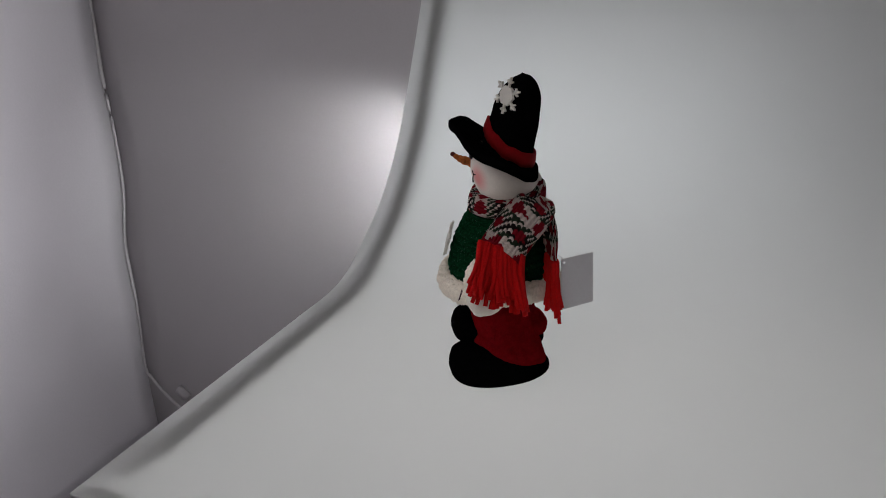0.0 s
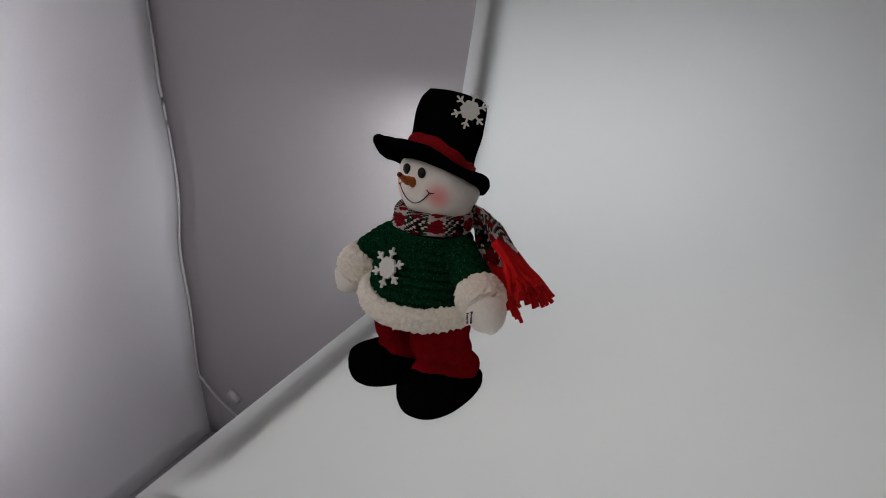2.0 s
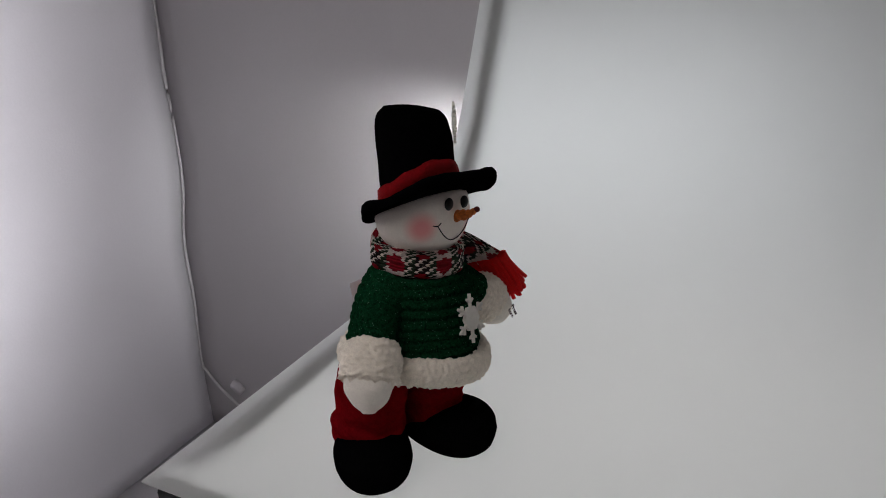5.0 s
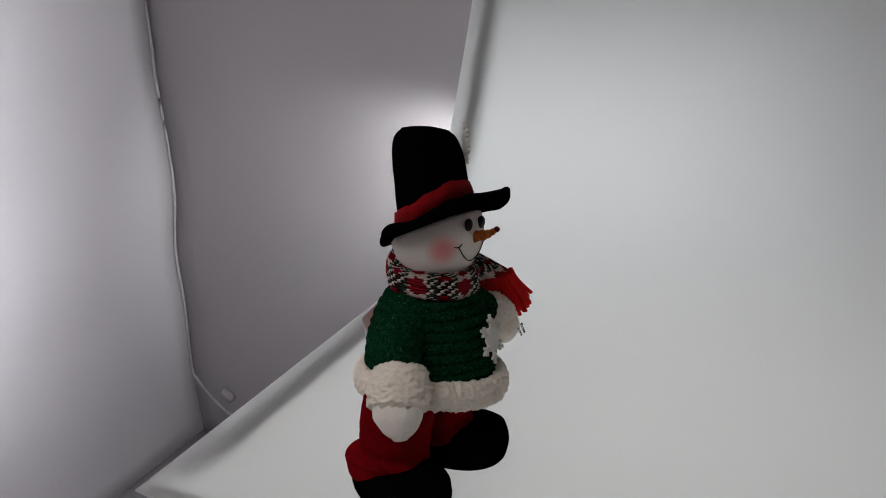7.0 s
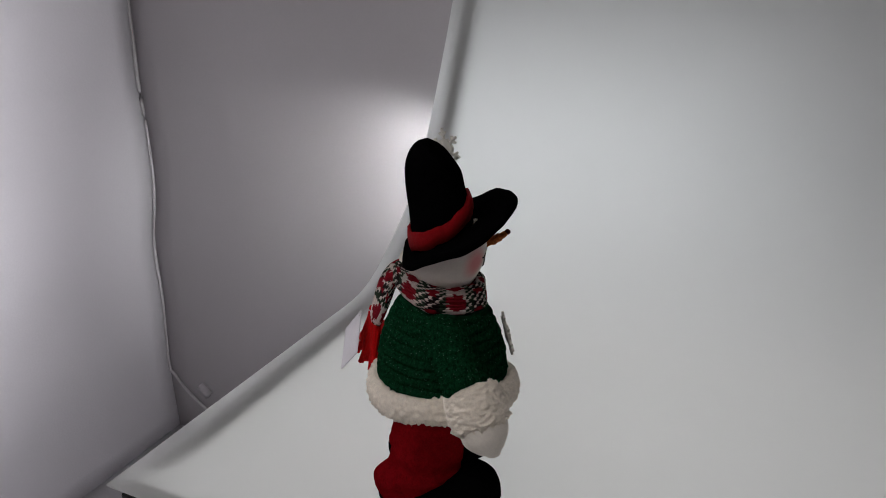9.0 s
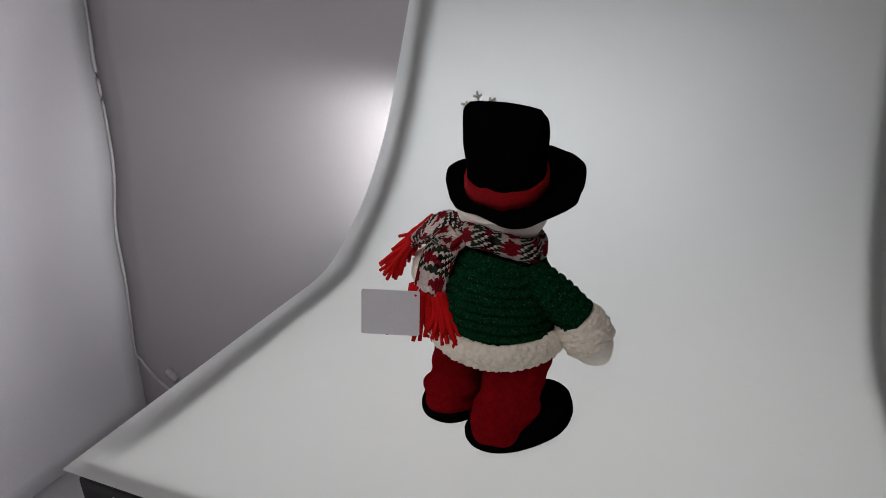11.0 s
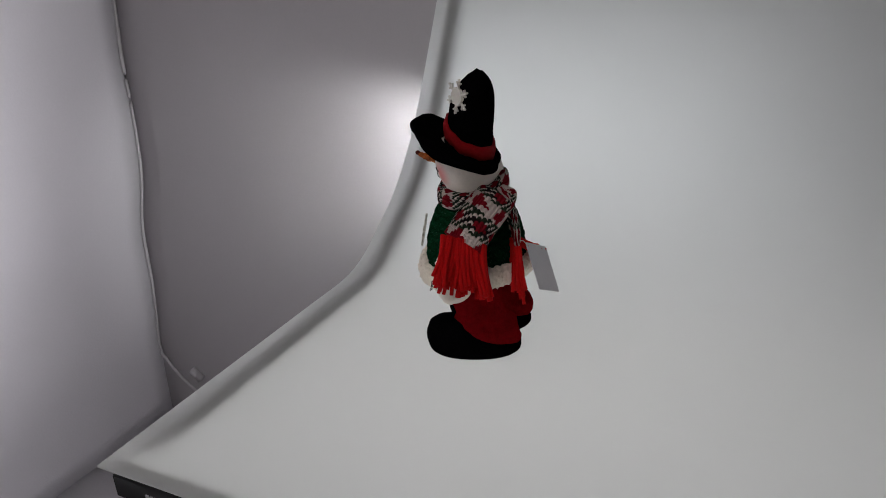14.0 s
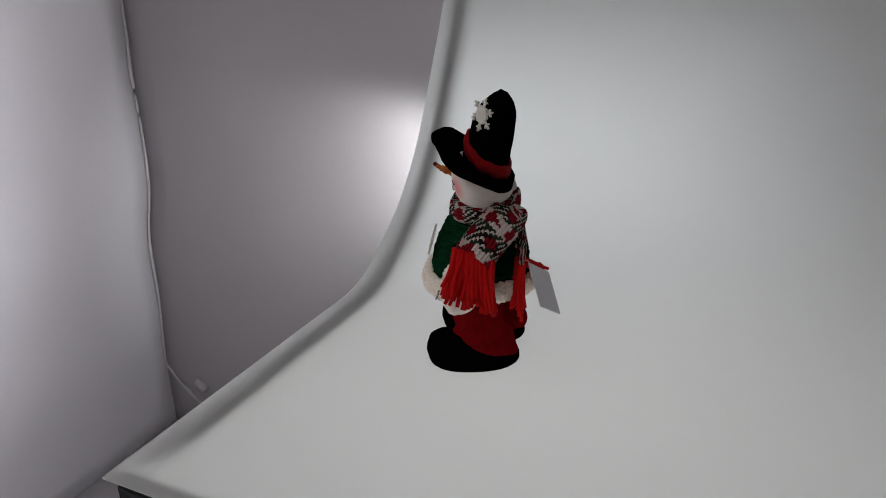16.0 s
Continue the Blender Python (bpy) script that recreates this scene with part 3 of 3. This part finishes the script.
def snowman():
    toy = tagged(new("plush_snowman"), "plush snowman toy in black hat, green sweater, red trousers", "plush toy")
    legs = []
    for side in (-1, 1):
        step = -0.010 if side > 0 else 0.0
        part("boot", boot(side), M_FELT, toy, "black felt boot with round toe").location.y = step
        legs.append(part("trouser_leg", trouser(side), M_RED, toy, "baggy crimson velour trouser leg"))
        legs[-1].data.transform(Matrix.Translation((0, step, 0)))
    top = part("sweater", sweater_body(), M_GREEN, toy, "dark green ribbed chenille sweater")
    part("fleece_hem", fleece_ring(), M_FLEECE, top, "cream curly fleece hem")
    arms = {
        -1: [(-0.032, 0.0, 0.178), (-0.061, -0.011, 0.163), (-0.087, -0.024, 0.141)],
        1: [(0.032, 0.0, 0.178), (0.060, -0.008, 0.166), (0.089, -0.014, 0.150)],
    }
    tips = {-1: Vector((-0.107, -0.046, 0.091)), 1: Vector((0.130, -0.030, 0.119))}
    for side, pts in arms.items():
        part("sleeve", sleeve(pts, 0.0225, 0.0200), M_GREEN, top)
        a = Vector(pts[2])
        d = (tips[side] - a)
        part("cuff", fleece_cuff(a - Vector((side * 0.006, 0, -0.004)), a + d * (0.62 if side < 0 else 0.52), 0.0245, 0.0270), M_FLEECE, top, "cream curly fleece cuff")
        part("mitten", mitten(a + d * 0.25, tips[side], 0.0200), M_MITTEN, top, "plain cream plush mitten")
    # words on the left mitten
    for i, text in enumerate(("Press", "here")):
        ob = new("lettering", word_mesh(text, 0.0058))
        ob.data.materials.append(M_INK)
        ob.parent = top
        m = pose(0.1135, -0.0442, 0.131, 78, 0, -12) @ pose(0, 0, 0, 0, 0, -62) @ pose(0, 0.0030 - 0.0060 * i, 0.0050)
        ob.matrix_local = m
    # head
    bm = ball(HEAD_C, HEAD_R, 56, 36)
    for v in bm.verts:  # the hat presses the head flat
        v.co.z = min(v.co.z, brim_height(v.co.x, v.co.y) - 0.004)
    head = part("head", roughen(bm, lambda c: 0.0008 * noise.noise(c * 40)), M_FACE, toy, "round white fabric head with pink cheeks")
    for x in (-0.0075, 0.0160):
        part("eye", ball(on_face(x, 0.2615, 0.0008), (0.0053, 0.0032, 0.0059), 20, 12), M_GLITTER, head, "black bead eye")
    base = on_face(0.0045, 0.2500)
    bm = tube([base + Vector((0, 0.004, -0.001)), base + Vector((0.0005, -0.008, 0.002)), base + Vector((0.001, -0.0145, 0.0050)), base + Vector((0.0015, -0.0212, 0.0095))], lambda s: 0.0060 * (1 - 0.68 * s) * (1 + 0.10 * math.sin(26 * s)), n=30, seg=16)
    nose = part("nose", bm, M_NOSE, head, "orange clay carrot nose")
    tip = base + Vector((0.0014, -0.0200, 0.0088))
    part("nose_tip", roughen(ball(tip, (0.0027, 0.0030, 0.0027), 14, 10), lambda c: 0.0005 * noise.noise(c * 300)), M_NOSE_TIP, nose, "dark red-brown tip")
    pts = []
    for i in range(11):
        s = i / 10 * 2 - 1
        pts.append(on_face(0.0045 + 0.0235 * s, 0.2265 + 0.0155 * s * s, 0.0008))
    part("mouth", tube(pts, 0.00055, n=40, seg=6), M_STITCH, head, "thin black stitched smile")
    for s in (-1, 1):
        q = [on_face(0.0045 + s * (0.0235 + k), 0.2420 + h, 0.0008) for k, h in ((-0.003, 0.003), (0.0, 0.0), (0.0045, 0.0005))]
        part("dimple", tube(q, 0.00055, n=10, seg=6), M_STITCH, head)
    # hat
    hat = part("hat", hat_crown(), M_FELT, toy, "tall black felt top hat")
    part("hat_brim", hat_brim(), M_FELT, hat, "wavy black felt hat brim")
    part("hat_band", hat_band(), M_BAND, hat, "red fuzzy ribbon hat band")
    fl = part("snowflake", snowflake(0.0200), M_FLAKE, hat, "cream felt snowflake on the hat", False)
    fl.matrix_local = pose(0.0418, -0.0070, 0.331, 0, 0, 39) @ pose(0, 0, 0, -6, 12, 0)
    fl = part("snowflake", snowflake(0.0232), M_FLAKE, top, "cream felt snowflake on the chest", False)
    fl.matrix_local = pose(0.004, -0.0690, 0.156, -14, 4, 2)
    # scarf
    scarf = part("scarf", scarf_ring(), M_KNIT, toy, "red white green fair-isle knit scarf")
    bm, path = scarf_tail([(0.020, 0.034, 0.212), (0.050, 0.028, 0.214), (0.084, 0.010, 0.208), (0.116, -0.008, 0.194)], (0.1, -0.88, 0.45), 0.050)
    side_tail = [part("scarf_tail", bm, M_KNIT, scarf)]
    side_tail.append(part("fringe", fringe(path[-1], (0.80, -0.04, -0.60), (0.15, -0.88, 0.42), 0.050, 3, count=90, long=0.052, spread=0.24, drop=0.008, loose=0.24), M_YARN, scarf, "bright red yarn fringe"))
    bm, path = scarf_tail([(0.028, 0.034, 0.214), (0.038, 0.044, 0.198), (0.043, 0.051, 0.176), (0.045, 0.056, 0.152)], (1, 0.25, 0.1), 0.036)
    back_tail = [part("scarf_tail", bm, M_KNIT, scarf)]
    back_tail.append(part("fringe", fringe(path[-1] + Vector((0.007, 0, 0)), (0.05, 0.10, -1), (1, 0.25, 0.0), 0.028, 8, count=50, long=0.056, spread=0.35, drop=0.0, loose=0.11), M_YARN, scarf, "bright red yarn fringe"))
    lock = part("fringe", fringe(path[-1] + Vector((-0.012, -0.002, 0)), (-0.55, 0.06, -1), (1, 0.25, 0.0), 0.013, 9, count=26, long=0.054, spread=0.25, drop=0.0, loose=0.12), M_YARN, scarf, "bright red yarn fringe, flipped out")
    # price card on a thread, hung by its corner
    bm = card()
    tag = part("swing_tag", bm, M_CARD, scarf, "blank white card tag with punched hole", False)
    back_tail.append(part("tag_thread", tube([(0.046, 0.056, 0.150), (0.049, 0.063, 0.158), (0.050, 0.070, 0.152)], 0.0005, n=10, seg=5), M_CARD, scarf))
    return toy, legs, (top, head, hat, scarf), tag, lock, side_tail, back_tail


def card():
    """A card in the xz plane, hole at the origin, diagonal straight down."""
    w, h, t = 0.047, 0.060, 0.0004
    turn = -math.atan2(w, h)
    rim = []
    for cx, cz, a0 in ((w, h, 0), (0, h, 90), (0, 0, 180), (w, 0, 270)):
        for k in range(4):
            a = radians(a0 + 30 * k)
            sx, sz = (1 if cx else -1), (1 if cz else -1)
            rim.append((cx - sx * 0.002 + 0.002 * math.cos(a), cz - sz * 0.002 + 0.002 * math.sin(a)))
    hx, hz = 0.0045, h - 0.0045
    hole = [(hx + 0.0014 * math.cos(2 * math.pi * k / 16 + 0.1), hz + 0.0014 * math.sin(2 * math.pi * k / 16 + 0.1)) for k in range(16)]
    bm = bmesh.new()

    def place(x, z, y):
        x, z = hx - x, z - hz
        return Vector((x * math.cos(turn) + z * math.sin(turn), y, -x * math.sin(turn) + z * math.cos(turn)))
    order = sorted(rim, key=lambda p: math.atan2(p[1] - hz, p[0] - hx))
    hole = sorted(hole, key=lambda p: math.atan2(p[1] - hz, p[0] - hx))
    rings = [[place(*p, -t) for p in hole], [place(*p, -t) for p in order], [place(*p, t) for p in order], [place(*p, t) for p in hole]]
    rings.append(rings[0])
    loft(rings, bm, cap=False)
    bmesh.ops.remove_doubles(bm, verts=bm.verts, dist=1e-6)
    return bm


booth()
table = shooting_table()
cloth_tab()
TOY, LEGS, UPPER, TAG, LOCK, SIDE, BEHIND = snowman()

# ---------- what moves ----------
STEPS = [  # seconds, x, y, heading, lean to the front, to its left, twist
    (0.0, 0.3152, 0.3868, -62.1, -3.1, -0.7, -8.8),
    (0.5, 0.2753, 0.3624, -55.1, 0.7, -2.0, -8.7),
    (1.0, 0.2299, 0.3481, -37.1, -4.0, 0.1, -5.8),
    (1.5, 0.1918, 0.3218, -26.4, -6.4, 1.2, -2.9),
    (2.0, 0.1667, 0.2902, -16.0, -10.5, 3.1, -3.9),
    (2.5, 0.1537, 0.2605, -5.7, -6.3, 7.4, 3.9),
    (3.0, 0.1497, 0.2359, 11.7, -3.3, 8.2, 5.7),
    (3.5, 0.1610, 0.2037, 29.4, -2.6, 8.6, 6.2),
    (4.0, 0.1821, 0.1734, 50.1, -1.5, 9.6, 5.1),
    (4.5, 0.2105, 0.1588, 59.6, 0.5, 9.9, 16.5),
    (6.8, 0.2333, 0.1513, 78.5, 0.6, 11.9, 6.8),
    (7.0, 0.2583, 0.1423, 85.5, 0.4, 10.7, -1.1),
    (7.5, 0.2897, 0.1649, 115.6, 6.7, 1.7, -1.1),
    (8.0, 0.3025, 0.1508, 116.1, 2.5, 4.2, 0.0),
    (8.2, 0.3045, 0.1505, 116.6, 2.6, 4.2, 0.0),
    (10.3, 0.3330, 0.1820, 131.0, 4.2, 1.4, -1.0),
    (10.5, 0.3462, 0.2007, 143.5, 5.3, -0.4, -1.2),
    (11.0, 0.3766, 0.2405, 161.5, 4.6, -1.9, 0.9),
    (11.5, 0.3973, 0.2746, 185.9, 1.9, 0.8, -6.8),
    (12.0, 0.4048, 0.3174, 206.8, 2.6, 0.6, -7.7),
    (12.5, 0.3919, 0.3568, 223.1, -2.1, 0.1, 1.5),
    (13.0, 0.3587, 0.3907, 256.2, -4.6, 1.7, -7.8),
    (13.5, 0.3182, 0.4066, 266.8, 4.4, 5.2, 1.0),
    (14.0, 0.2746, 0.4045, 284.2, 3.5, 2.7, 4.2),
    (14.5, 0.2667, 0.4060, 291.0, -2.5, 1.7, -2.4),
    (16.0, 0.2669, 0.4101, 289.9, -2.6, 2.5, -1.6),
]
SWING = [  # seconds, swing towards its left, turn, tilt of the card
    (0.0, -42, -56, 0), (0.5, -42, -52, 0), (1.0, -60, -56, 0), (1.5, -60, -50, 0), (3.5, -30, -40, 0), (7.0, 0, 0, 0), (8.2, 6, 10, 0), (10.2, 16, 20, 0), (10.5, 52, 50, 0), (11.0, 50, 35, 0),
    (11.5, 28, 15, 0), (12.0, 7, 0, 0), (12.5, -16, -33, 0), (13.0, -38, -50, 0), (13.5, -34, -25, 14), (14.0, -6, -18, 26), (14.5, 2, -15, 36), (16.0, 2, -16, 36),
]


KNOT = Vector((0.030, 0.034, 0.214))  # the scarf's two ends hang from here
SIDE_TAIL = [(0.0, 0, 8), (1.5, 0, 7), (2.0, 0, -3), (2.5, 0, -10), (3.0, 0, -5), (3.5, 0, 4), (4.5, 0, 9), (7.0, 0, 8), (8.0, 0, 6), (10.5, 0, 8), (11.0, 0, 6), (11.5, 0, 3), (12.5, 0, -1), (13.5, 0, 5), (14.5, 0, 8), (16.0, 0, 8)]
BACK_TAIL = [(0.0, -5, 0), (1.0, -3, 0), (3.0, 4, 0), (4.5, 10, 0), (7.0, 13, 0), (8.0, 12, 0), (10.5, -1, 0), (11.5, 0, 0), (13.0, -2, 0), (14.5, -9, 0), (16.0, -9, 0)]
LOCK_ROOT = Vector((0.033, 0.054, 0.152))
LOCK_LIFT = [(0.0, 0), (10.5, 0), (11.0, 16), (12.0, 26), (13.0, 26), (13.5, 32), (14.0, 48), (14.5, 56), (16.0, 56)]


def hang(pivot, rows, t):
    """How far a scarf end is swung out at a time."""
    for p, q in zip(rows, rows[1:]):
        if p[0] <= t <= q[0]:
            f = (t - p[0]) / (q[0] - p[0])
            return Matrix.Translation(pivot) @ pose(0, 0, 0, p[1] + f * (q[1] - p[1]), p[2] + f * (q[2] - p[2]), 0) @ Matrix.Translation(-pivot)


def lean(front, left, twist, share=1.0):
    """The upper body's tilt and twist over the legs."""
    return Matrix.Translation(HUB) @ pose(0, 0, 0, 0, 0, twist * share) @ pose(0, 0, 0, front * share, left * share, 0) @ Matrix.Translation(-HUB)


def motions():
    walk(TOY, [(t, pose(x, y, 0.0006, 0, 0, h)) for t, x, y, h, *_ in STEPS])
    for ob in UPPER:
        walk(ob, [(t, lean(*turns)) for t, x, y, h, *turns in STEPS])
    for ob in LEGS:  # the cloth gives halfway
        walk(ob, [(t, lean(*turns, 0.4)) for t, x, y, h, *turns in STEPS])
    walk(TAG, [(t, hang(KNOT, BACK_TAIL, t) @ pose(0.050, 0.070, 0.151, 0, 0, turn) @ pose(0, 0, 0, tilt + 10, 0, 0) @ pose(0, 0, 0, 0, -swing, 0)) for t, swing, turn, tilt in SWING])
    walk(LOCK, [(t, hang(KNOT, BACK_TAIL, t) @ Matrix.Translation(LOCK_ROOT) @ pose(0, 0, 0, lift) @ Matrix.Translation(-LOCK_ROOT)) for t, lift in LOCK_LIFT])
    for ends, rows in ((SIDE, SIDE_TAIL), (BEHIND, BACK_TAIL)):
        for ob in ends:
            walk(ob, [(t, hang(KNOT, rows, t)) for t, a, b in rows])


motions()
